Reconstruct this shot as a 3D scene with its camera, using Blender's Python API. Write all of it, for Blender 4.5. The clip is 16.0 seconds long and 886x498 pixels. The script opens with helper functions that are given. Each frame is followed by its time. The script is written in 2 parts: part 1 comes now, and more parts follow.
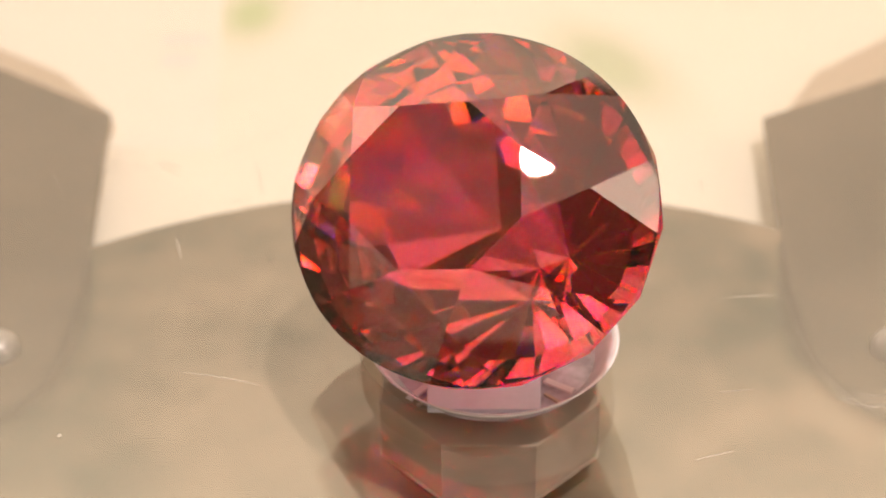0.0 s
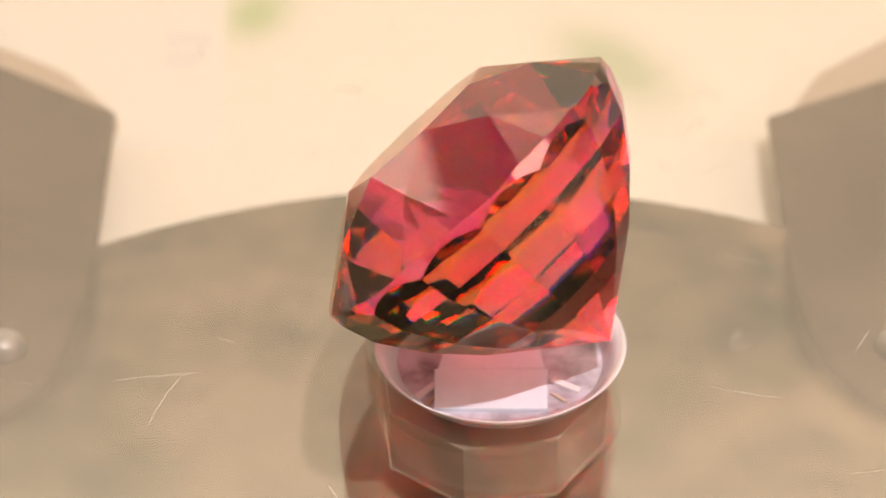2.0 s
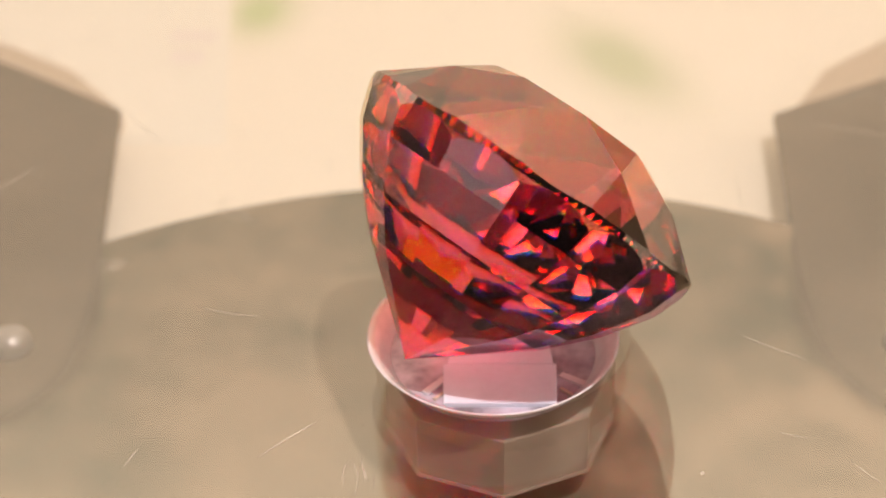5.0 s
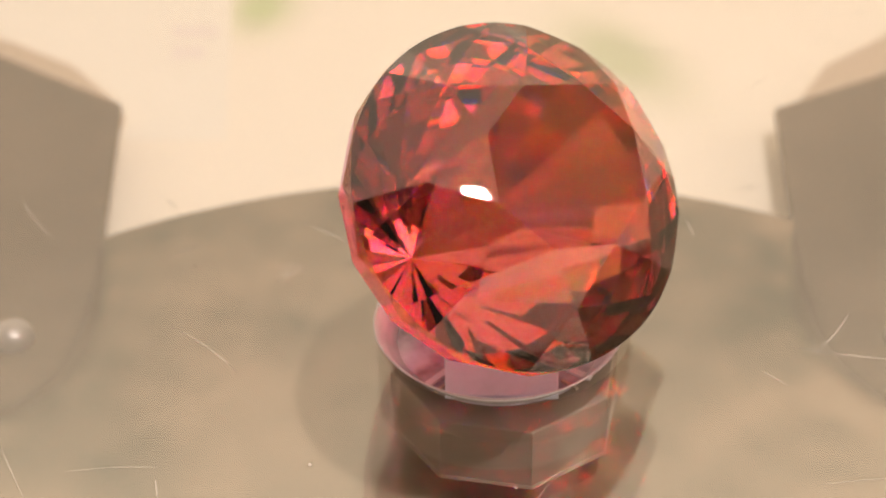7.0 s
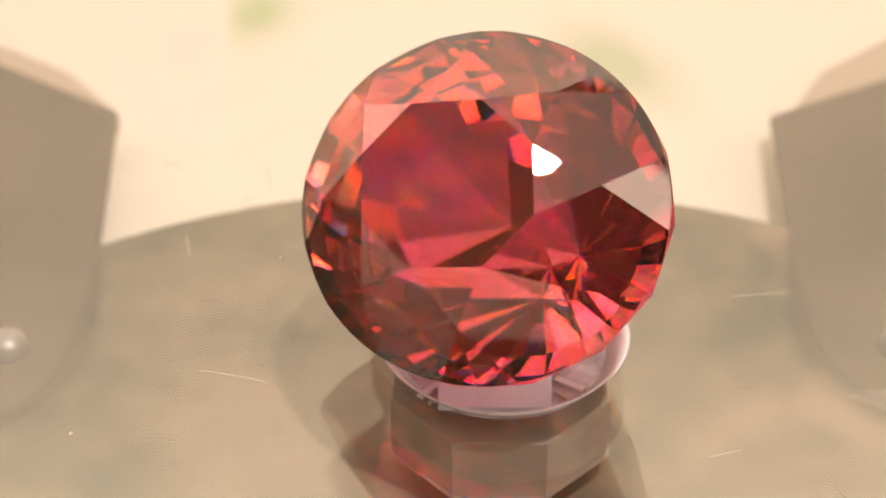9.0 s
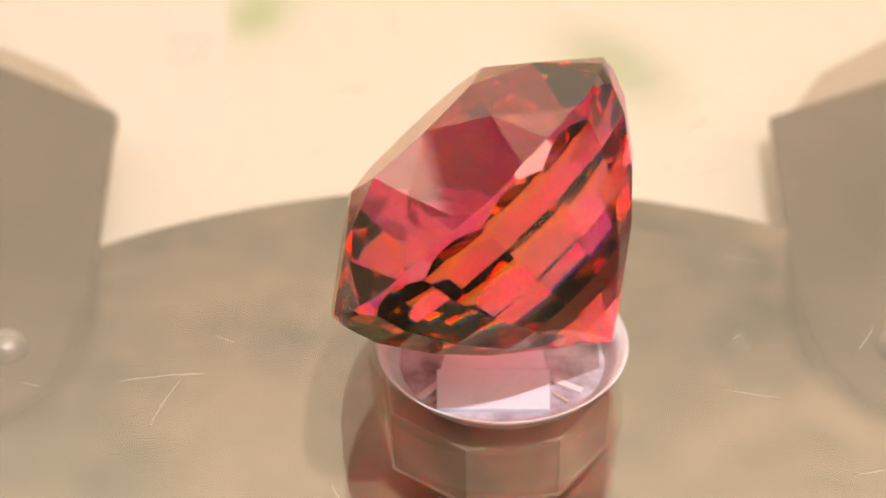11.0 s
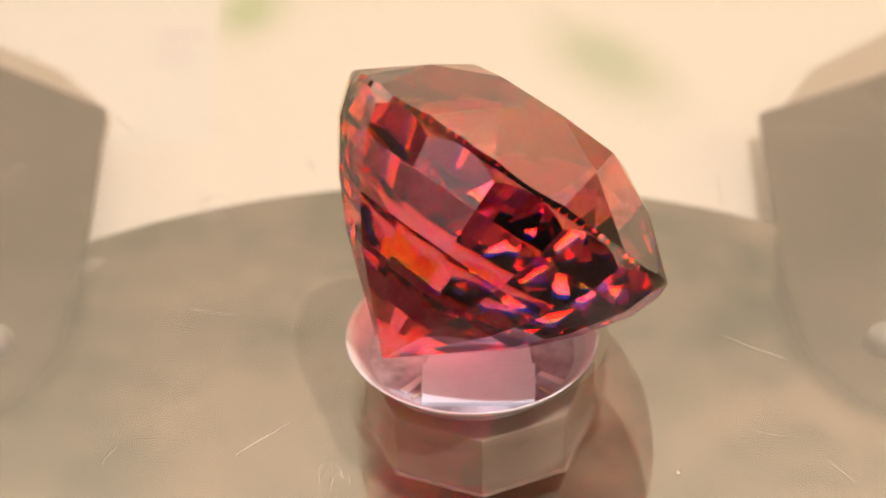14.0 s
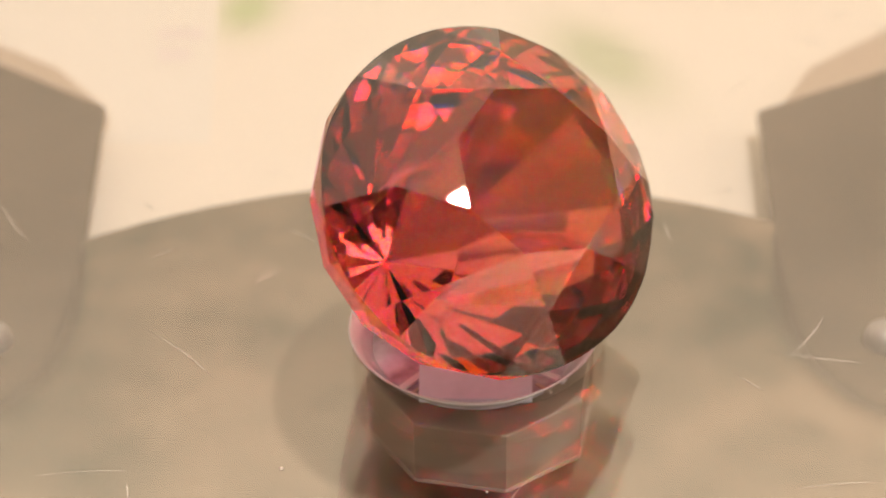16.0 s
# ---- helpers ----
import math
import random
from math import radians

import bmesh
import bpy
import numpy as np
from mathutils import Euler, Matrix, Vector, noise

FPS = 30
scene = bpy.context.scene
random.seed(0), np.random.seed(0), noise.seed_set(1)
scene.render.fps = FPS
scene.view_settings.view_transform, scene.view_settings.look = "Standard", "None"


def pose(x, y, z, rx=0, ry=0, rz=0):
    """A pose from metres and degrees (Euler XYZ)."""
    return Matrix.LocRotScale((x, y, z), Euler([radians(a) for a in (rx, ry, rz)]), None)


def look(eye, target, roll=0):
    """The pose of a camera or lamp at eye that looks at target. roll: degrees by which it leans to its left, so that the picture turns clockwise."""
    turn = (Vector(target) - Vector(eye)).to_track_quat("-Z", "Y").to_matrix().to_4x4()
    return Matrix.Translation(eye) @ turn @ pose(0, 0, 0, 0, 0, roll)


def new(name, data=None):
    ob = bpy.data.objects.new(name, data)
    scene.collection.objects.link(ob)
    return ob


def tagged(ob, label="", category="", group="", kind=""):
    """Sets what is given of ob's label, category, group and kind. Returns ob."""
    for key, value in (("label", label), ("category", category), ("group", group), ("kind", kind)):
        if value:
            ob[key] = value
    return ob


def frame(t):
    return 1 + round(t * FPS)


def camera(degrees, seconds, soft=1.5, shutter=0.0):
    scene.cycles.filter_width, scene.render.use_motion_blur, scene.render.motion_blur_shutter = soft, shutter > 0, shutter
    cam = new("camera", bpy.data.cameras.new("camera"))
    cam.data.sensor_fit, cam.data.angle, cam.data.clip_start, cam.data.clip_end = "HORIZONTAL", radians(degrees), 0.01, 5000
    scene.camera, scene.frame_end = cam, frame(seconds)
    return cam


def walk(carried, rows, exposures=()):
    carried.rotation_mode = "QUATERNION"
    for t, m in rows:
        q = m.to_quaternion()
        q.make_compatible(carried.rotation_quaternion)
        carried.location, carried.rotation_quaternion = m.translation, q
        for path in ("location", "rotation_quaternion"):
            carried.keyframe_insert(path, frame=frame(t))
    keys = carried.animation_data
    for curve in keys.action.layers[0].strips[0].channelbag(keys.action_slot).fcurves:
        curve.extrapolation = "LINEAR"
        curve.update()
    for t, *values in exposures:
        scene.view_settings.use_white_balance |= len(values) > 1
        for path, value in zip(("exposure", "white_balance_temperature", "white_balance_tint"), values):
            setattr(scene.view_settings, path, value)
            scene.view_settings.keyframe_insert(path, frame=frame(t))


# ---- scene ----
# A red faceted gemstone on a clear display ring, turning on a glossy clear plate over a grey base.
MM = 0.001
LENS = 35.0
TURN = 40.0          # degrees a second, clockwise seen from above
FRONT = 8.206        # the moment at which the stone's table faces the camera


def spin(t):
    return -90.0 - TURN * (t - FRONT)


# ---- camera: a tripod that sways by fractions of a millimetre ----
SWAY = [
    (0.0, -8, 5), (0.5, -4, 9), (1.0, -3.5, 10), (1.5, -2, 6), (2.0, 0.5, 4), (2.5, 1.5, -2), (3.0, 5, 0),
    (5.5, 12, -4), (6.0, 7.5, -5.5), (6.5, 13, -4.5), (7.0, 14, -12), (7.5, 11.5, -6.5), (8.0, 8.5, -3),
    (8.5, 7.5, 0), (9.0, 5.5, 2.5), (11.5, 2, 4.5), (12.0, -5, 2.5), (12.5, -1, 0.5), (13.0, -5, -2),
    (13.5, -7, 3.5), (14.0, -15.5, -3.5), (14.5, -20.5, -7), (15.0, -23, -8), (15.5, -24, -5.5), (16.0, -18.5, -7.5),
]
cam = camera(LENS, 16.0, soft=1.5)
cam.data.dof.use_dof = True
cam.data.dof.focus_distance = 0.066
cam.data.dof.aperture_fstop = 50
SWAY_MM = 1.363 * 75.3 / 2486.5
walk(cam, [(t, pose(0, -59.675 * MM, 45.954 * MM, 90 - 34.212) @ pose(0, 0, 0, 0, 2.010)
            @ pose(-sx * SWAY_MM * MM, sy * SWAY_MM * MM, 0)) for t, sx, sy in SWAY],
     exposures=[(0.0, 0.99), (1.0, 0.94), (2.5, 0.85), (6.0, 0.80), (8.0, 0.83), (9.0, 0.97), (10.0, 0.94), (11.5, 0.86), (14.0, 0.80), (16.0, 0.80)])

# ---- light: unseen warm fill added on three walls and the ceiling, two small windows and a spot lamp in a closed booth ----
world = bpy.data.worlds.new("booth_air")
scene.world = world
world.use_nodes = True
world.node_tree.nodes["Background"].inputs[0].default_value = (0.9, 0.75, 0.6, 1)
world.node_tree.nodes["Background"].inputs[1].default_value = 0.05


def area_lamp(name, eye, target, size, watts, colour, shape="SQUARE", height=0.1):
    data = bpy.data.lights.new(name, "AREA")
    data.shape, data.size, data.energy, data.color = shape, size, watts, colour
    data.size_y = height
    ob = new(name, data)
    ob.matrix_world = look(eye, target)
    return ob


WARM = (1.0, 0.81, 0.68)
# soft fill lamps added for overall light, not fittings of the booth
area_lamp("east_fill", (0.294, -0.14, 0.22), (0, -0.14, 0.22), 0.20, 0.58, WARM, "RECTANGLE", 0.34)
area_lamp("west_fill", (-0.294, 0.21, 0.20), (0, 0.21, 0.20), 0.15, 0.20, WARM, "RECTANGLE", 0.30)
area_lamp("ceiling_fill", (0.0, 0.03, 0.396), (0.0, 0.03, 0), 0.50, 0.42, (1.0, 0.84, 0.69))
area_lamp("west_front_fill", (-0.294, -0.19, 0.13), (0, -0.19, 0.13), 0.14, 0.10, WARM, "RECTANGLE", 0.16)
area_lamp("spot_lamp", (0.050, -0.105, 0.256), (0, 0, 0), 0.0072, 0.38, (1.0, 0.93, 0.90), "DISK")


# ---- materials ----
def material(name):
    mat = bpy.data.materials.new(name)
    mat.use_nodes = True
    nt = mat.node_tree
    nt.nodes.clear()
    return mat, nt, nt.nodes.new("ShaderNodeOutputMaterial")


def rgb(c):
    return (c[0], c[1], c[2], 1.0)


def surface(name, colour, rough=0.5, metal=0.0, vary=0.12, big=30.0, fine=600.0, bump=0.1, second=None, contrast=1.0):
    """A solid surface with stains at a large scale and grain at a small one (per metre)."""
    mat, nt, out = material(name)
    b = nt.nodes.new("ShaderNodeBsdfPrincipled")
    co = nt.nodes.new("ShaderNodeTexCoord")
    n1, n2 = nt.nodes.new("ShaderNodeTexNoise"), nt.nodes.new("ShaderNodeTexNoise")
    n1.inputs["Scale"].default_value, n2.inputs["Scale"].default_value = big, fine
    n1.inputs["Detail"].default_value = n2.inputs["Detail"].default_value = 4
    add = nt.nodes.new("ShaderNodeMath")
    add.operation = "MULTIPLY_ADD"
    add.inputs[1].default_value = 0.35
    ramp = nt.nodes.new("ShaderNodeMix")
    ramp.data_type = "RGBA"
    dark = second or tuple(v * (1 - 2 * vary) for v in colour)
    ramp.inputs["A"].default_value = rgb(dark)
    ramp.inputs["B"].default_value = rgb(tuple(min(1, v * (1 + vary)) for v in colour))
    nt.links.new(co.outputs["Object"], n1.inputs["Vector"])
    nt.links.new(co.outputs["Object"], n2.inputs["Vector"])
    nt.links.new(n2.outputs["Fac"], add.inputs[0])
    nt.links.new(n1.outputs["Fac"], add.inputs[2])
    sharpen = nt.nodes.new("ShaderNodeMath")
    sharpen.operation, sharpen.use_clamp = "MULTIPLY_ADD", True
    sharpen.inputs[1].default_value, sharpen.inputs[2].default_value = contrast, 0.675 * (1 - contrast)
    nt.links.new(add.outputs[0], sharpen.inputs[0])
    nt.links.new(sharpen.outputs[0], ramp.inputs["Factor"])
    nt.links.new(ramp.outputs["Result"], b.inputs["Base Color"])
    b.inputs["Roughness"].default_value, b.inputs["Metallic"].default_value = rough, metal
    bp = nt.nodes.new("ShaderNodeBump")
    bp.inputs["Strength"].default_value, bp.inputs["Distance"].default_value = bump, 0.00003
    nt.links.new(n2.outputs["Fac"], bp.inputs["Height"])
    nt.links.new(bp.outputs[0], b.inputs["Normal"])
    nt.links.new(b.outputs[0], out.inputs[0])
    return mat


def gem_material(name, warm, cool, gloss):
    """A red stone: each colour is bent a little differently, and each reflection takes a little of the stone's tint.
    The stone is zoned: warm and cool give (red, green, blue, reflected tint) at its two long ends, along y."""
    mat, nt, out = material(name)
    co, sep, zone = nt.nodes.new("ShaderNodeTexCoord"), nt.nodes.new("ShaderNodeSeparateXYZ"), nt.nodes.new("ShaderNodeMapRange")
    zone.interpolation_type = "SMOOTHSTEP"
    zone.inputs["From Min"].default_value, zone.inputs["From Max"].default_value = -4 * MM, 7.5 * MM
    nt.links.new(co.outputs["Object"], sep.inputs[0])
    nt.links.new(sep.outputs["Y"], zone.inputs["Value"])

    def tint(a, b, socket):
        mx = nt.nodes.new("ShaderNodeMix")
        mx.data_type = "RGBA"
        mx.inputs["A"].default_value, mx.inputs["B"].default_value = rgb(a), rgb(b)
        nt.links.new(zone.outputs[0], mx.inputs["Factor"])
        nt.links.new(mx.outputs["Result"], socket)

    last = None
    for i, ior in ((0, 1.62), (1, 1.64), (2, 1.67)):
        r = nt.nodes.new("ShaderNodeBsdfRefraction")
        r.inputs["IOR"].default_value, r.inputs["Roughness"].default_value = ior, 0.006
        tint([cool[k] if k == i else 0 for k in range(3)], [warm[k] if k == i else 0 for k in range(3)], r.inputs["Color"])
        if last:
            both = nt.nodes.new("ShaderNodeAddShader")
            nt.links.new(last.outputs[0], both.inputs[0])
            nt.links.new(r.outputs[0], both.inputs[1])
            last = both
        else:
            last = r
    g = nt.nodes.new("ShaderNodeBsdfGlossy")
    g.inputs["Roughness"].default_value = 0.0
    tint(cool[3], warm[3], g.inputs["Color"])
    fr = nt.nodes.new("ShaderNodeFresnel")
    fr.inputs["IOR"].default_value = gloss
    mix = nt.nodes.new("ShaderNodeMixShader")
    nt.links.new(fr.outputs[0], mix.inputs[0])
    nt.links.new(last.outputs[0], mix.inputs[1])
    nt.links.new(g.outputs[0], mix.inputs[2])
    nt.links.new(mix.outputs[0], out.inputs[0])
    return mat


def plate_material():
    """Half-mirrored clear acrylic: part passes, part is mirrored, with faint smears in the gloss."""
    mat, nt, out = material("half_mirrored_acrylic")
    tr, gl = nt.nodes.new("ShaderNodeBsdfTransparent"), nt.nodes.new("ShaderNodeBsdfGlossy")
    tr.inputs["Color"].default_value = (0.93, 0.92, 0.91, 1)
    gl.inputs["Color"].default_value = (0.92, 0.91, 0.84, 1)
    co, nz, mr = nt.nodes.new("ShaderNodeTexCoord"), nt.nodes.new("ShaderNodeTexNoise"), nt.nodes.new("ShaderNodeMapRange")
    nz.inputs["Scale"].default_value, nz.inputs["Detail"].default_value = 90, 6
    mr.inputs["To Min"].default_value, mr.inputs["To Max"].default_value = 0.01, 0.05
    nt.links.new(co.outputs["Object"], nz.inputs["Vector"])
    nt.links.new(nz.outputs["Fac"], mr.inputs["Value"])
    nt.links.new(mr.outputs[0], gl.inputs["Roughness"])
    mix = nt.nodes.new("ShaderNodeMixShader")
    mix.inputs[0].default_value = 0.10
    nt.links.new(tr.outputs[0], mix.inputs[1])
    nt.links.new(gl.outputs[0], mix.inputs[2])
    nt.links.new(mix.outputs[0], out.inputs[0])
    return mat


def scuff_material():
    """A whitish scuff that lets most of the ground through."""
    mat, nt, out = material("scuffed_acrylic")
    tr, di, mix = nt.nodes.new("ShaderNodeBsdfTransparent"), nt.nodes.new("ShaderNodeBsdfDiffuse"), nt.nodes.new("ShaderNodeMixShader")
    di.inputs["Color"].default_value = (0.78, 0.70, 0.60, 1)
    co, nz, mr = nt.nodes.new("ShaderNodeTexCoord"), nt.nodes.new("ShaderNodeTexNoise"), nt.nodes.new("ShaderNodeMapRange")
    nz.inputs["Scale"].default_value, nz.inputs["Detail"].default_value = 900, 3
    mr.inputs["To Min"].default_value, mr.inputs["To Max"].default_value = 0.03, 0.42
    nt.links.new(co.outputs["Object"], nz.inputs["Vector"])
    nt.links.new(nz.outputs["Fac"], mr.inputs["Value"])
    nt.links.new(mr.outputs[0], mix.inputs[0])
    nt.links.new(tr.outputs[0], mix.inputs[1])
    nt.links.new(di.outputs[0], mix.inputs[2])
    nt.links.new(mix.outputs[0], out.inputs[0])
    return mat


def soft_edge_material():
    """A sheet of bracket colour that paints a soft shade, dense at its inner edge and fading to nothing at its outer
    edge.
    """
    mat = surface("painted_soft_edge", (0.135, 0.101, 0.069), 0.5, vary=0.25, big=70, fine=420, bump=0.0, contrast=1.9)
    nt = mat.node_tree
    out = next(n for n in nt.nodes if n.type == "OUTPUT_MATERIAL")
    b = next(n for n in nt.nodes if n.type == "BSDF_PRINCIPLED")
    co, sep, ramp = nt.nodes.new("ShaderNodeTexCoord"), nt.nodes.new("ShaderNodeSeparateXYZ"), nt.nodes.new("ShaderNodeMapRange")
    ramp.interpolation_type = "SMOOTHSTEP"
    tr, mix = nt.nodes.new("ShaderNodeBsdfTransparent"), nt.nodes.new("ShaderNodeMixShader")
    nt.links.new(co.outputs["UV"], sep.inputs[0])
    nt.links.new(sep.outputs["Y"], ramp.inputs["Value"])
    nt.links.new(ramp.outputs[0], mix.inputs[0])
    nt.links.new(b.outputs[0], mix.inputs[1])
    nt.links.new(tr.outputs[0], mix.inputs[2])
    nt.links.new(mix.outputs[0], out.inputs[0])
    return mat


def cloth_material():
    """Pale table cover with faint, soft-edged leaf prints in green and a lilac stamp."""
    mat = surface("pale_printed_cover", (0.92, 0.86, 0.75), 0.85, vary=0.03, big=25, fine=900, bump=0.0)
    nt = mat.node_tree
    b = next(n for n in nt.nodes if n.type == "BSDF_PRINCIPLED")
    last = b.inputs["Base Color"].links[0].from_socket
    co = nt.nodes.new("ShaderNodeTexCoord")
    for x, y, sx, sy, turn, colour, weight in PRINTS:
        mp = nt.nodes.new("ShaderNodeMapping")
        mp.vector_type = "TEXTURE"
        mp.inputs["Location"].default_value = (x * MM, y * MM, 0)
        mp.inputs["Rotation"].default_value = (0, 0, radians(turn))
        mp.inputs["Scale"].default_value = (sx * MM, sy * MM, 1)
        gr = nt.nodes.new("ShaderNodeTexGradient")
        gr.gradient_type = "QUADRATIC_SPHERE"
        mu = nt.nodes.new("ShaderNodeMath")
        mu.operation = "MULTIPLY"
        mu.use_clamp = True
        mu.inputs[1].default_value = weight
        mx = nt.nodes.new("ShaderNodeMix")
        mx.data_type = "RGBA"
        mx.inputs["B"].default_value = rgb(colour)
        nt.links.new(co.outputs["Object"], mp.inputs["Vector"])
        nt.links.new(mp.outputs[0], gr.inputs["Vector"])
        nt.links.new(gr.outputs["Fac"], mu.inputs[0])
        nt.links.new(mu.outputs[0], mx.inputs["Factor"])
        nt.links.new(last, mx.inputs["A"])
        last = mx.outputs["Result"]
    nt.links.new(last, b.inputs["Base Color"])
    return mat


PRINTS = [
    (-23.2, 67.0, 6.5, 11, 0, (0.55, 0.64, 0.36), 1.5),
    (11.0, 55.8, 8.0, 17, 24, (0.60, 0.64, 0.44), 1.6),
]
CORAL = (0.85, 0.36, 0.345, (0.95, 0.86, 0.78))
M_GEM = gem_material("coral_red_gemstone", CORAL, CORAL, 1.90)
M_GEM_DEEP = gem_material("zoned_red_gemstone", (0.97, 0.52, 0.28, (0.96, 0.90, 0.70)), (0.96, 0.24, 0.52, (0.96, 0.74, 0.88)), 1.66)
M_PLATE = plate_material()
M_SCRATCH = scuff_material()
M_BASE = surface("grey_brown_lacquer", (0.248, 0.187, 0.126), 0.5, vary=0.25, big=70, fine=320, bump=0.0, second=(0.06, 0.06, 0.036), contrast=2.8)
M_RIM = surface("polished_pale_acrylic", (0.66, 0.62, 0.66), 0.2, vary=0.10)
M_WALLRING = surface("pale_frosted_wall", (0.84, 0.84, 0.90), 0.12, vary=0.16, big=420, fine=2500)
M_FROST = surface("frosted_lilac_acrylic", (0.50, 0.47, 0.56), 0.15, vary=0.25, big=420, fine=1500, second=(0.10, 0.08, 0.08), contrast=1.8)
M_GLEAM = surface("lilac_gleam", (0.66, 0.69, 0.80), 0.22, vary=0.12, big=250, fine=2500)
M_FACET = surface("brown_acrylic_edge", (0.50, 0.41, 0.34), 0.2, vary=0.1)
M_EDGE = surface("polished_acrylic_edge", (0.62, 0.54, 0.46), 0.25, 0.6, vary=0.25, big=300, fine=900)
M_HUB = surface("brown_plastic", (0.36, 0.29, 0.23), 0.25, vary=0.2, big=160, fine=600)
M_BRACKET = surface("dark_grey_plastic", (0.135, 0.101, 0.069), 0.5, vary=0.25, big=70, fine=420, bump=0.0, contrast=1.9)
M_SOFT_EDGE = soft_edge_material()
M_FLANGE = surface("beige_plastic", (0.58, 0.47, 0.36), 0.6, vary=0.05)
M_STEEL = surface("brushed_pale_steel", (0.42, 0.39, 0.38), 0.4, 0.6, vary=0.05)
M_CLOTH = cloth_material()
M_PAPER = surface("white_paper", (0.90, 0.87, 0.79), 0.9, vary=0.02)
M_INK = surface("faded_lilac_ink", (0.86, 0.80, 0.77), 0.9, vary=0.04)
M_WALL = surface("cream_wall_paint", (0.76, 0.66, 0.54), 0.9, vary=0.05, big=6, fine=200)
M_SIDE = surface("brown_wall_paint", (0.32, 0.25, 0.19), 0.9, vary=0.08, big=6, fine=200)
M_DARK = surface("unseen_dark_wall", (0.055, 0.04, 0.035), 0.95, vary=0.2, big=12, fine=300)
M_CEIL = surface("brown_ceiling_paint", (0.16, 0.13, 0.10), 0.9, vary=0.04, big=6, fine=200)


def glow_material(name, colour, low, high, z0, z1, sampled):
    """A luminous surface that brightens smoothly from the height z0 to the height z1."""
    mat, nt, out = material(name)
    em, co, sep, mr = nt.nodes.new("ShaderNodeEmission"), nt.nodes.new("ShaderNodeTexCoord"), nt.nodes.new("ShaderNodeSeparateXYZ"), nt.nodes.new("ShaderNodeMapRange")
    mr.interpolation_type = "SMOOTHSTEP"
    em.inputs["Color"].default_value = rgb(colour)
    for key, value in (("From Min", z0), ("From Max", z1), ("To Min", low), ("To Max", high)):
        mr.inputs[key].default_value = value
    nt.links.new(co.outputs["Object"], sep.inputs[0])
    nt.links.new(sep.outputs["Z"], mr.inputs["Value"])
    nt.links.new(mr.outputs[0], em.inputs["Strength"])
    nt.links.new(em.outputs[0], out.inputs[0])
    if not sampled:
        mat.cycles.emission_sampling = "NONE"
    return mat


M_FILL_GLOW = glow_material("fill_glow", (1.0, 0.80, 0.60), 0.68, 1.32, 0.15, 0.36, True)
M_WINDOW = glow_material("bright_window_pane", (1.0, 0.93, 0.97), 9.0, 9.0, 0.0, 1.0, False)
M_WINDOW_DIM = glow_material("dim_window_pane", (1.0, 0.93, 0.97), 1.6, 1.6, 0.0, 1.0, False)


# ---- mesh helpers ----
def part(name, bm, mat, parent=None, label=""):
    me = bpy.data.meshes.new(name)
    bm.normal_update()
    bm.to_mesh(me)
    bm.free()
    me.materials.append(mat)
    ob = new(name, me)
    if parent:
        ob.parent = parent
    if label:
        tagged(ob, label)
    return ob


def slab(points, z0, z1, bevel=0.0, segments=2):
    """A prism over an outline in millimetres, counter-clockwise, with rounded upper edges."""
    bm = bmesh.new()
    low = [bm.verts.new((x * MM, y * MM, z0 * MM)) for x, y in points]
    high = [bm.verts.new((x * MM, y * MM, z1 * MM)) for x, y in points]
    n = len(points)
    top = bm.faces.new(high)
    bm.faces.new(low[::-1])
    for i in range(n):
        bm.faces.new((low[i], low[(i + 1) % n], high[(i + 1) % n], high[i]))
    if bevel:
        bmesh.ops.bevel(bm, geom=list(top.edges), offset=bevel * MM, segments=segments, affect="EDGES", profile=0.5)
    return bm


def circle(r, n, cx=0, cy=0, a0=0.0):
    return [(cx + r * math.cos(a0 + 2 * math.pi * i / n), cy + r * math.sin(a0 + 2 * math.pi * i / n)) for i in range(n)]


def rings(levels, close=True):
    """A closed skin through rings of equally many points (x, y, z in mm), from the lowest to the highest."""
    bm = bmesh.new()
    rows = [[bm.verts.new((x * MM, y * MM, z * MM)) for x, y, z in ring] for ring in levels]
    n = len(rows[0])
    for a, b in zip(rows, rows[1:] + ([rows[0]] if close else [])):
        for i in range(n):
            bm.faces.new((a[i], a[(i + 1) % n], b[(i + 1) % n], b[i]))
    return bm


# ---- the booth: table, and unseen walls and ceiling added to shape the light ----
def structure(name, bm, mat, label):
    return tagged(part(name, bm, mat), label, kind="structure")


S = 300
structure("ground", slab([(-S, -S), (S, -S), (S, S), (-S, S)], -24, -12), M_CLOTH, "pale cream table cover with faint green leaf prints")
# unseen walls, the south one dark to give the stone its contrast
for name, pts, mat, lab in (
        ("wall_north", [(-S - 10, S), (S + 10, S), (S + 10, S + 10), (-S - 10, S + 10)], M_WALL, "unseen cream wall added to close the booth"),
        ("wall_south", [(-S - 10, -S - 10), (S + 10, -S - 10), (S + 10, -S), (-S - 10, -S)], M_DARK, "unseen dark brown wall added to darken what the stone mirrors"),
        ("wall_west", [(-S - 10, -S), (-S, -S), (-S, S), (-S - 10, S)], M_SIDE, "unseen brown wall added to close the booth"),
        ("wall_east", [(S, -S), (S + 10, -S), (S + 10, S), (S, S)], M_SIDE, "unseen brown wall added to close the booth")):
    structure(name, slab(pts, -24, 400), mat, lab)
structure("ceiling", slab([(-S - 10, -S - 10), (S + 10, -S - 10), (S + 10, S + 10), (-S - 10, S + 10)], 400, 410), M_CEIL, "unseen brown ceiling added to close the booth")


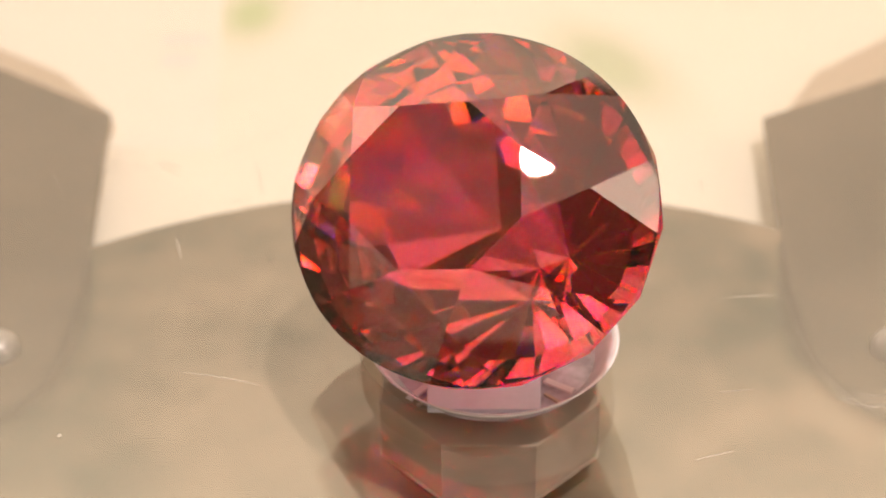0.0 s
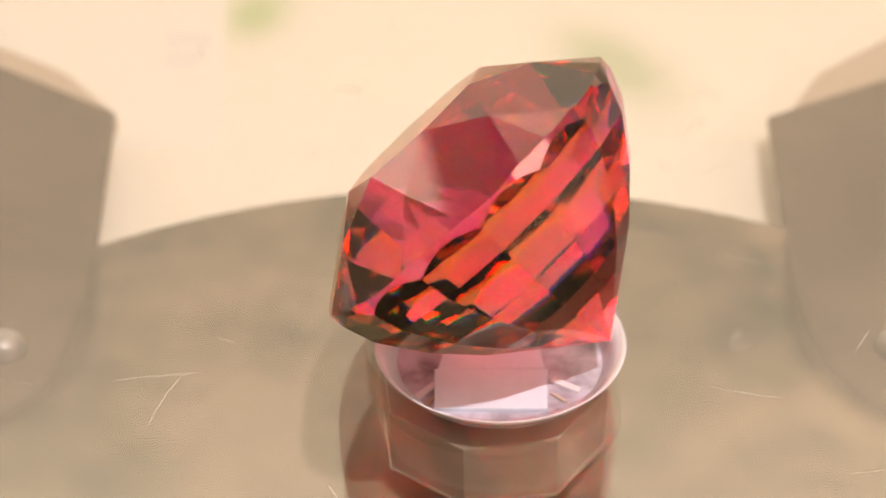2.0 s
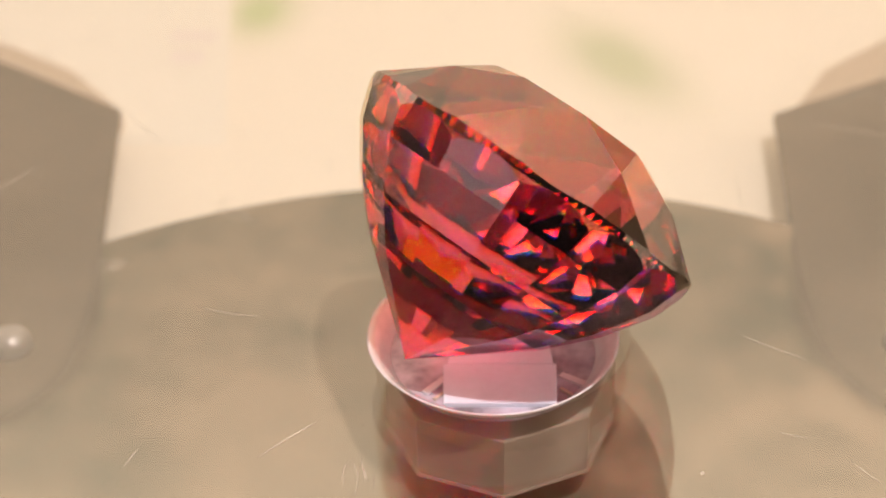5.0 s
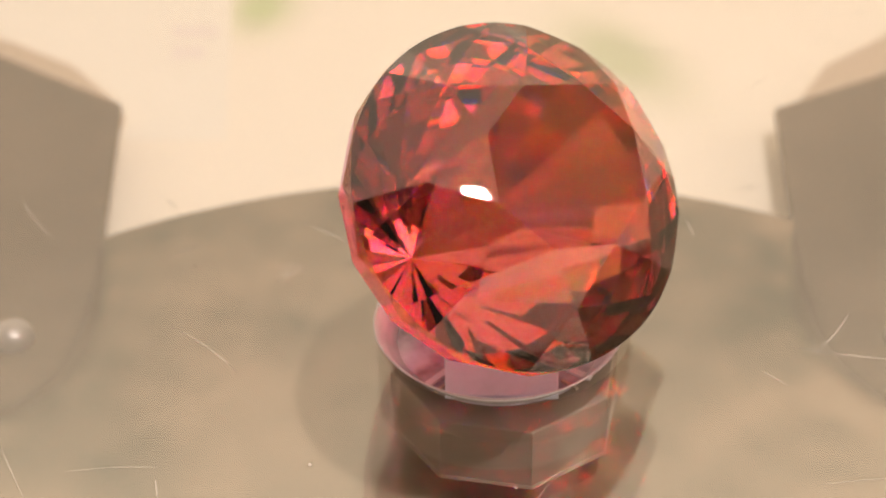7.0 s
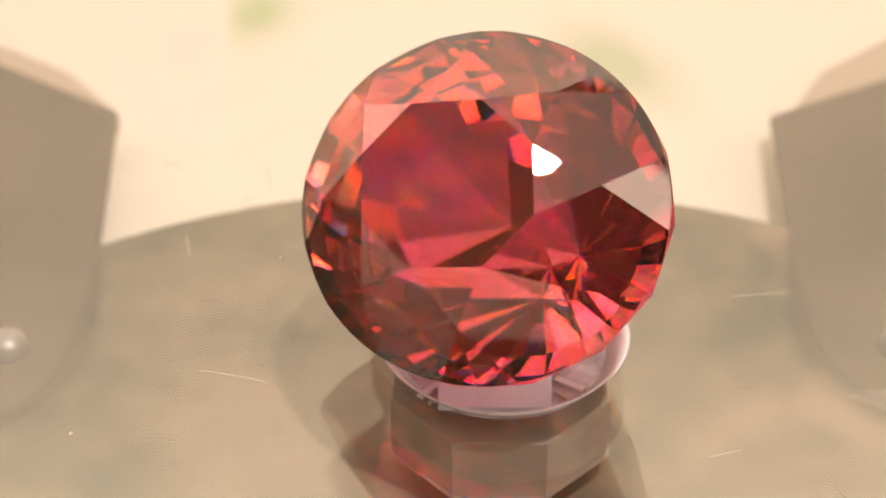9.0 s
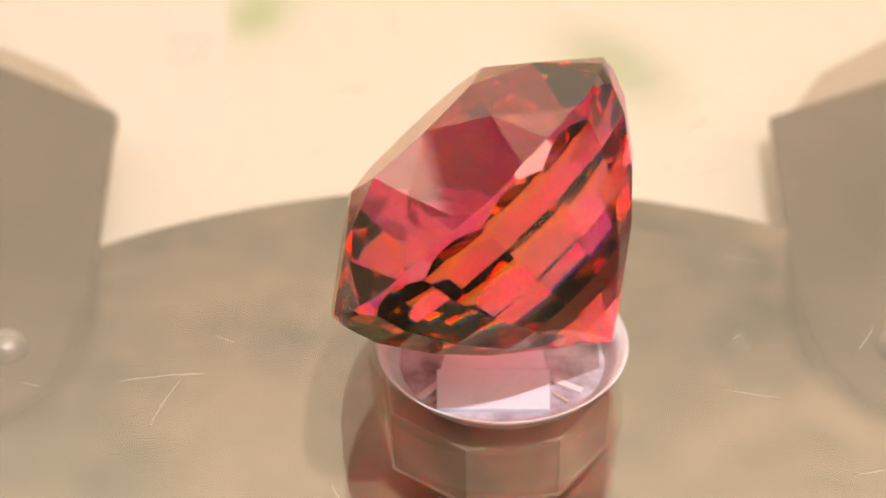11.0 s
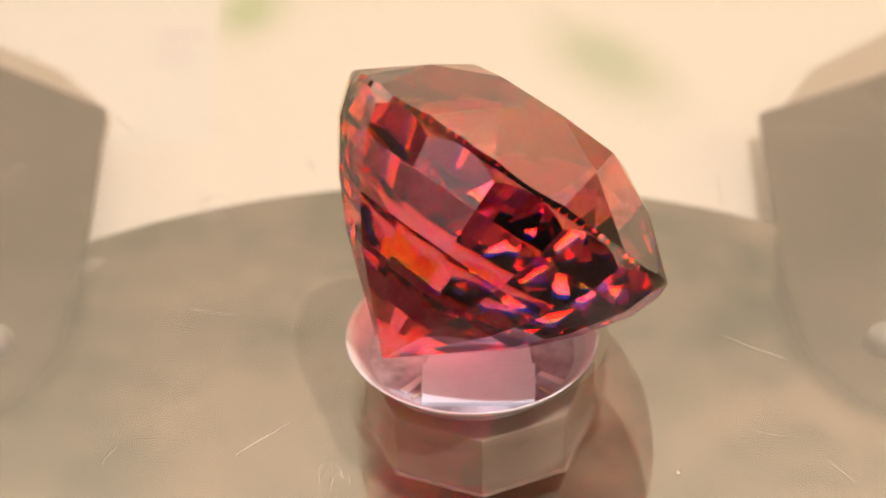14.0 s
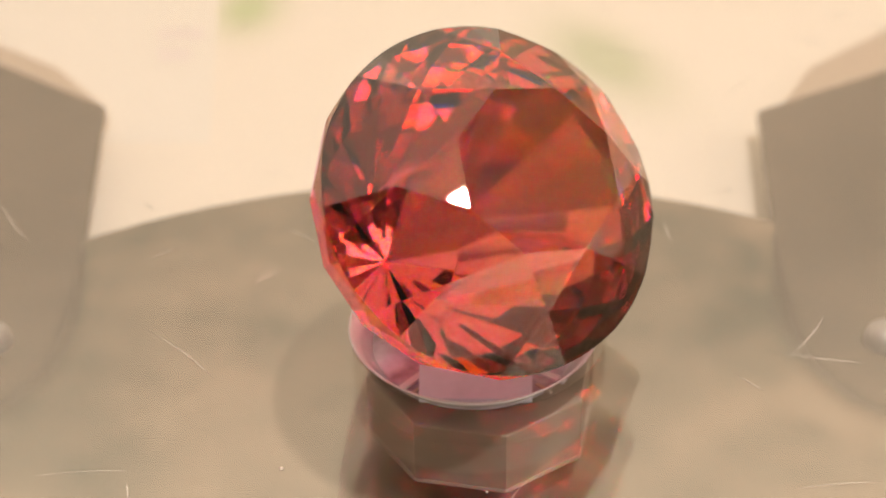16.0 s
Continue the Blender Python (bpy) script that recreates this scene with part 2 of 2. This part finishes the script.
# added glowing sheet imitating a bright wall, stronger towards its top
structure("fill_glow_north", slab([(-280, 294), (280, 294), (280, 297), (-280, 297)], 40, 392), M_FILL_GLOW, "unseen warm glow added on the wall, brighter with height")
structure("window_1", slab([(290, -123), (293, -123), (293, -107), (290, -107)], 340, 360), M_WINDOW, "small bright window in the brown wall")
structure("window_2", slab([(-140, -238), (-112, -238), (-112, -200), (-140, -200)], 396, 399), M_WINDOW_DIM, "small skylight in the brown ceiling")


# ---- the turntable's still base ----
def round_base():
    ob = part("round_plinth", slab(circle(47.71, 200, -1.75, -18.92), -12, -8.55, 0.25), M_BASE)
    return tagged(ob, "round grey-brown lacquered plinth lying on the table", "plinth")


def bracket(side, corner, far, shore, outer, label):
    """A dark block whose soft shade over the plinth is painted as a fading sheet; shore is the sheet's middle line."""
    root = tagged(new("support_bracket"), label, "bracket", "brackets beside the turntable")
    line = []
    for (x0, y0), (x1, y1) in zip(shore, shore[1:]):
        line += [(x0 + (x1 - x0) * k / 8, y0 + (y1 - y0) * k / 8) for k in range(8)]
    line.append(shore[-1])
    for turn in range(4):
        line = [line[0]] + [((p[0] + 2 * q[0] + r[0]) / 4, (p[1] + 2 * q[1] + r[1]) / 4) for p, q, r in zip(line, line[1:], line[2:])] + [line[-1]]
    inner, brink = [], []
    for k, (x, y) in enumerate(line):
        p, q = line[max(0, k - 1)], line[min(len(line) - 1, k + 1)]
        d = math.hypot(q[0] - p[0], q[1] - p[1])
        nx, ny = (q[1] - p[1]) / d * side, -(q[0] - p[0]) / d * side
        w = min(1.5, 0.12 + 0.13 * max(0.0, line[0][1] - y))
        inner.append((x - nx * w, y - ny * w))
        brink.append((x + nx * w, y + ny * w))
    pts = [corner] + inner + far
    if side < 0:
        pts = pts[::-1]
    if sum(p[0] * q[1] - q[0] * p[1] for p, q in zip(pts, pts[1:] + pts[:1])) < 0:
        pts = pts[::-1]
    part("block", slab(pts, -9.2, -8.515), M_BRACKET, root)
    part("foot", slab([(x + side * 3.0, y + 1.5) for x, y in pts], -11.99, -9.2), M_BRACKET, root)
    # fading colour laid over the plinth in place of the block's soft shade
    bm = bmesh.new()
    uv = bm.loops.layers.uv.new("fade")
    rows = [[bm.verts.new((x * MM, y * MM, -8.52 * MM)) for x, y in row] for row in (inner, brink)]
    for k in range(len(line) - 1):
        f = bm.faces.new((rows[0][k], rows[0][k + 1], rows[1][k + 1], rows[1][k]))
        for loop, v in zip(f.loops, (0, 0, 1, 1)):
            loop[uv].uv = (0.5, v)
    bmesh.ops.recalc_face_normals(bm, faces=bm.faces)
    part("soft_edge", bm, M_SOFT_EDGE, root, "added sheet that paints the block's soft shade on the plinth")
    part("flange", slab(outer, -11.98, -10.2, 0.3), M_FLANGE, root, "beige plastic foot flange")
    return root


round_base()
bracket(-1, (-30.8, 40.5), [(-66.4, -5.0), (-66.4, 65.6)],
        [(-27.7, 20.8), (-26.7, 15.0), (-26.2, 10.0), (-26.5, 6.0), (-28.4, 2.6), (-33.0, 0.0), (-66.0, -5.0)],
        [(-31.7, 43.7), (-37.6, 51.0), (-44.6, 55.8), (-67.0, 67.5), (-67.0, 26.4), (-32.4, 26.4)],
        "dark grey angular support bracket with a beige foot")
bracket(1, (21.9, 39.4), [(57.5, -4.7), (57.5, 60.5)],
        [(20.2, 21.8), (19.5, 15.0), (19.3, 11.0), (20.0, 7.6), (22.0, 3.8), (27.0, 0.6), (57.0, -4.7)],
        [(24.2, 43.0), (25.9, 26.4), (58.4, 26.4), (58.4, 67.5), (36.0, 57.6), (28.2, 50.5)],
        "dark grey angular support bracket with a beige foot")


def steel_pin(x, y):
    prof = [(1.30, -3.35), (1.30, -2.75), (1.20, -2.40), (0.95, -2.08), (0.60, -1.88), (0.25, -1.80), (0.03, -1.79)]
    bm = rings([[(r * math.cos(a), r * math.sin(a), z + 3.0) for a in [2 * math.pi * i / 32 for i in range(32)]] for r, z in prof], close=False)
    for f in bm.faces:
        f.smooth = True
    ob = part("steel_pin", bm, M_STEEL)
    ob.location = (x * MM, y * MM, -8.3 * MM)
    return tagged(ob, "small domed polished steel pin set in a dark bracket", "pin", "steel pins on the brackets")


steel_pin(-30.7, 9.2)
steel_pin(25.0, 9.6)

# ---- paper on the table ----
paper = part("paper_sheet", slab([(-22.6, 40.7), (-28.5, 84.5), (-65.4, 84.5), (-65.4, 41.0)], -12, -11.97), M_PAPER)
tagged(paper, "plain white paper sheet lying on the table cover", "paper")
for y0, y1, x0, x1 in ((60.0, 62.6, -31.2, -26.8), (55.6, 58.4, -30.4, -27.3)):
    part("ink_bar", slab([(x0 + 0.4, y0), (x1 + 0.4, y0), (x1, y1), (x0, y1)], -11.969, -11.962), M_INK, paper, "faded lilac ink bar")


# ---- the turning plate with its scuffs ----
def turning_plate():
    root = tagged(new("turntable_plate"), "clear half-mirrored acrylic turntable plate with fine scratches", "turntable plate")
    n = 192
    profile = [(6.80, -2.4), (110, -2.4), (110.2, -2.2), (110.2, -0.2), (110, 0), (6.80, 0)]
    part("disc", rings([[(r * math.cos(2 * math.pi * i / n), r * math.sin(2 * math.pi * i / n), z) for i in range(n)] for r, z in profile]), M_PLATE, root)
    rnd = random.Random(11)
    marks = []
    for i in range(64):
        r, a = rnd.uniform(13, 50), rnd.uniform(0, 2 * math.pi)
        marks.append((r * math.cos(a), r * math.sin(a), rnd.uniform(0, math.pi), rnd.choice((1.5, 2.5, 4, 6)) * rnd.uniform(0.7, 1.2), rnd.uniform(0.03, 0.09)))
    # patches where cleaning has rubbed the surface: many fine strokes side by side
    for x, y, turn, size in ((-3.2, -30.5, 1.7, 1.6), (-4.2, -26.6, 1.5, 1.2), (19.8, -22.6, 0.2, 1.1), (-5.6, 18.9, 2.1, 1.0), (-14.2, 18.5, 2.4, 1.0), (-12.3, -4.5, 0.9, 0.7)):
        for k in range(13):
            marks.append((x + rnd.gauss(0, 0.55) * size, y + rnd.gauss(0, 0.55) * size, turn + rnd.gauss(0, 0.18), rnd.uniform(0.8, 2.0) * size, rnd.uniform(0.02, 0.05)))
    for x, y, turn, length, width in marks:
        bend = rnd.uniform(-0.2, 0.2) * length
        up, down = [], []
        for k in range(9):
            s = k / 8 - 0.5
            w = width * (1 - (2 * s) ** 2) + 0.006
            px, py = s * length, bend * (0.25 - s * s)
            for row, off in ((up, w / 2), (down, -w / 2)):
                row.append((x + px * math.cos(turn) - (py + off) * math.sin(turn), y + px * math.sin(turn) + (py + off) * math.cos(turn)))
        part("scratch", slab(down + up[::-1], 0.001, 0.010), M_SCRATCH, root)
    for i in range(26):
        r, a = rnd.uniform(9, 48), rnd.uniform(0, 2 * math.pi)
        part("dust_speck", slab(circle(rnd.uniform(0.05, 0.13), 7, r * math.cos(a), r * math.sin(a), a), 0.001, 0.05), M_SCRATCH, root)
    return root


# ---- the clear display dish ----
def display_dish():
    n = 96
    angle = [2 * math.pi * i / n for i in range(n)]
    root = tagged(new("display_dish"), "round clear acrylic dish sunk in the plate under the gemstone", "display dish")

    def turned(profile):
        bm = rings([[(r * math.cos(a), r * math.sin(a), z) for a in angle] for r, z in profile])
        for f in bm.faces:
            f.smooth = True
        return bm
    part("wall", turned([(5.62, -1.28), (6.68, -0.06), (6.66, 0.0), (6.60, -0.02), (5.50, -1.24)]), M_WALLRING, root, "pale frosted dish wall")
    part("rim", turned([(6.68, -0.03), (6.72, -0.03), (6.725, -0.01), (6.71, 0.015), (6.685, 0.01)]), M_RIM, root, "bright polished rim")
    part("floor", slab(circle(5.60, 96), -1.40, -1.29), M_FROST, root, "frosted pale lilac floor")
    return root


def dish_refraction():
    """Pale shapes refracted in the dish, added as still sheets while the dish turns round them."""
    root = tagged(new("dish_gleam"), "pale sheets and streaks painting the light refracted in the clear dish", "window")
    # pale sheets and streaks stand in for light refracted by the dish
    part("front_gleam", slab([(-3.0, -4.75), (2.8, -4.75), (2.9, -1.55), (-3.1, -1.55)], -1.285, -1.02, 0.05), M_GLEAM, root)
    part("rear_gleam", slab([(-2.9, -1.45), (2.75, -1.45), (2.3, 2.6), (-2.2, 2.6)], -1.285, -1.08, 0.05), M_GLEAM, root)
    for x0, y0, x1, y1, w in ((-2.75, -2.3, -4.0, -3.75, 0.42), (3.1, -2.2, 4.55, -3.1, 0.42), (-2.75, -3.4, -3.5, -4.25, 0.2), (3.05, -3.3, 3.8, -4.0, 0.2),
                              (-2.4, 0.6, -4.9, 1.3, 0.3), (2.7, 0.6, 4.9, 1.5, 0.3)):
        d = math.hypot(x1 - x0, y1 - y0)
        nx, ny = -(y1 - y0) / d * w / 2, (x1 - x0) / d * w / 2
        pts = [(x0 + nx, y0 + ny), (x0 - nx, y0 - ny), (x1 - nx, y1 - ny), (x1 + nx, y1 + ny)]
        part("gleam_streak", slab(pts, -1.285, -1.15, 0.04), M_RIM if w > 0.25 else M_FACET, root)
    return root


def octagonal_hub():
    root = tagged(new("hub"), "clear brownish octagonal hub below the turntable plate", "hub")
    low = -6.25
    rim = rings([[(x, y, z) for x, y in circle(r, 8, 0, 0.2, radians(9))] for r, z in ((6.45, low), (6.43, low + 0.10), (6.33, low + 0.10), (6.31, low))])
    part("lower_edge", rim, M_EDGE, root, "bright polished lower edge")
    for x, y in circle(6.33, 8, 0, 0.2, radians(9)):
        part("corner_edge", slab(circle(0.02, 5, x, y), low, low + 3.8), M_FACET, root)
    part("body", slab(circle(6.3, 8, 0, 0.2, radians(9)), low + 0.03, low + 3.8, 0.1), M_HUB, root)
    part("hub_foot", slab(circle(6.0, 8, 0, 0.2, radians(9)), low - 0.12, low + 0.02), M_HUB, root)
    return root


# ---- the stone ----
# edges between the pavilion's tiers: distance from the axis and height, in units of the half length
TIERS = [(1.015, -0.016), (0.945, -0.205), (0.775, -0.440), (0.560, -0.660), (0.14, -0.987), (0.0, -1.092)]


def gemstone():
    """Cut like the real one: an oval blank, each facet one plane."""
    R, OV = 10.0, 0.889
    rt, hc, rs, g = 0.485, 0.392, 0.735, 0.016
    n = 128
    bm = bmesh.new()
    low = [bm.verts.new((math.cos(2 * math.pi * i / n), math.sin(2 * math.pi * i / n), -1.3)) for i in range(n)]
    high = [bm.verts.new((v.co.x, v.co.y, hc)) for v in low]
    bm.faces.new(high)
    bm.faces.new(low[::-1])
    for i in range(n):
        j = (i + 1) % n
        bm.faces.new((low[i], low[j], high[j], high[i]))

    def polar(r, deg, z):
        return Vector((r * math.cos(radians(deg)), r * math.sin(radians(deg)), z))

    def cut(p, q, s, twist=0.0):
        no = Matrix.Rotation(radians(twist), 3, "Z") @ (q - p).cross(s - p).normalized()
        if no.dot(p - Vector((0, 0, -0.2))) < 0:
            no = -no
        geom = bm.verts[:] + bm.edges[:] + bm.faces[:]
        made = bmesh.ops.bisect_plane(bm, geom=geom, dist=1e-6, plane_co=p, plane_no=no, clear_outer=True)
        edges = [e for e in made["geom_cut"] if isinstance(e, bmesh.types.BMEdge) and e.is_boundary]
        if len(edges) > 2:
            bmesh.ops.contextual_create(bm, geom=edges)

    zs = hc - (hc - g) * (rs * math.cos(radians(22.5)) - rt) / (1 - rt)
    for i in range(8):
        a = 45 * i
        cut(polar(rt, a, hc), polar(1, a, g), polar(rs, a + 22.5, zs))                                  # kite
    for i in range(8):
        a = 45 * i
        cut(polar(rt, a, hc), polar(rt, a + 45, hc), polar(rs, a + 22.5, zs))                           # star
        for side in (-1, 1):
            cut(polar(rs, a + 22.5, zs), polar(1, a + 22.5 + side * 22.5, g + 0.016), polar(1, a + 22.5, g + 0.016), 1.6 - 6.0 * side)    # upper girdle
    # pavilion: sixteen columns of facets in five tiers, each flatter than the one above
    for (r0, z0), (r1, z1) in zip(TIERS, TIERS[1:]):
        for i in range(16):
            a = 22.5 * i - 7.25
            cut(polar(r0, a, z0), polar(r0, a + 22.5, z0), polar(r1, a, z1))
    bmesh.ops.remove_doubles(bm, verts=bm.verts, dist=1e-5)
    points = [v.co.copy() for v in bm.verts]
    bm.free()
    bm = bmesh.new()
    hull = bmesh.ops.convex_hull(bm, input=[bm.verts.new(co) for co in points])
    spare = [e for e in hull["geom_interior"] + hull["geom_unused"] if isinstance(e, bmesh.types.BMVert)]
    bmesh.ops.delete(bm, geom=list(set(spare)), context="VERTS")
    bmesh.ops.dissolve_limit(bm, angle_limit=radians(0.4), verts=bm.verts[:], edges=bm.edges[:])
    bmesh.ops.recalc_face_normals(bm, faces=bm.faces)
    bmesh.ops.transform(bm, matrix=Matrix.Diagonal((R * OV * MM, R * MM, R * MM, 1)), verts=bm.verts)
    bm.normal_update()
    root = tagged(new("gemstone"), "large faceted coral-red oval gemstone tilted in a clear dish", "gemstone")

    def kind(f):
        if f.normal.z > 0.999:
            return "table"
        return "crown" if f.normal.z > -0.05 else "pavilion"
    for name in ("table", "crown", "pavilion"):
        piece = bm.copy()
        bmesh.ops.delete(piece, geom=[f for f in piece.faces if kind(f) != name], context="FACES")
        part(name, piece, M_GEM_DEEP if name == "pavilion" else M_GEM, root)
    bm.free()
    return root


dish_refraction()
plate, ring, hub, stone = turning_plate(), display_dish(), octagonal_hub(), gemstone()


# ---- what moves: plate, ring, hub and stone turn as one ----
def motions():
    times = [0.5 * i for i in range(33)]
    for ob, rest in ((plate, pose(0, 0, 0)), (ring, pose(-0.459 * MM, 0.164 * MM, 0)), (hub, pose(0, 0, 0)),
                     (stone, pose(1.446 * MM, -0.216 * MM, 8.91 * MM, 0, 46.112) @ pose(0, 0, 0, 0, 0, -1.461))):
        walk(ob, [(t, pose(0, 0, 0, 0, 0, spin(t)) @ rest) for t in times])


motions()
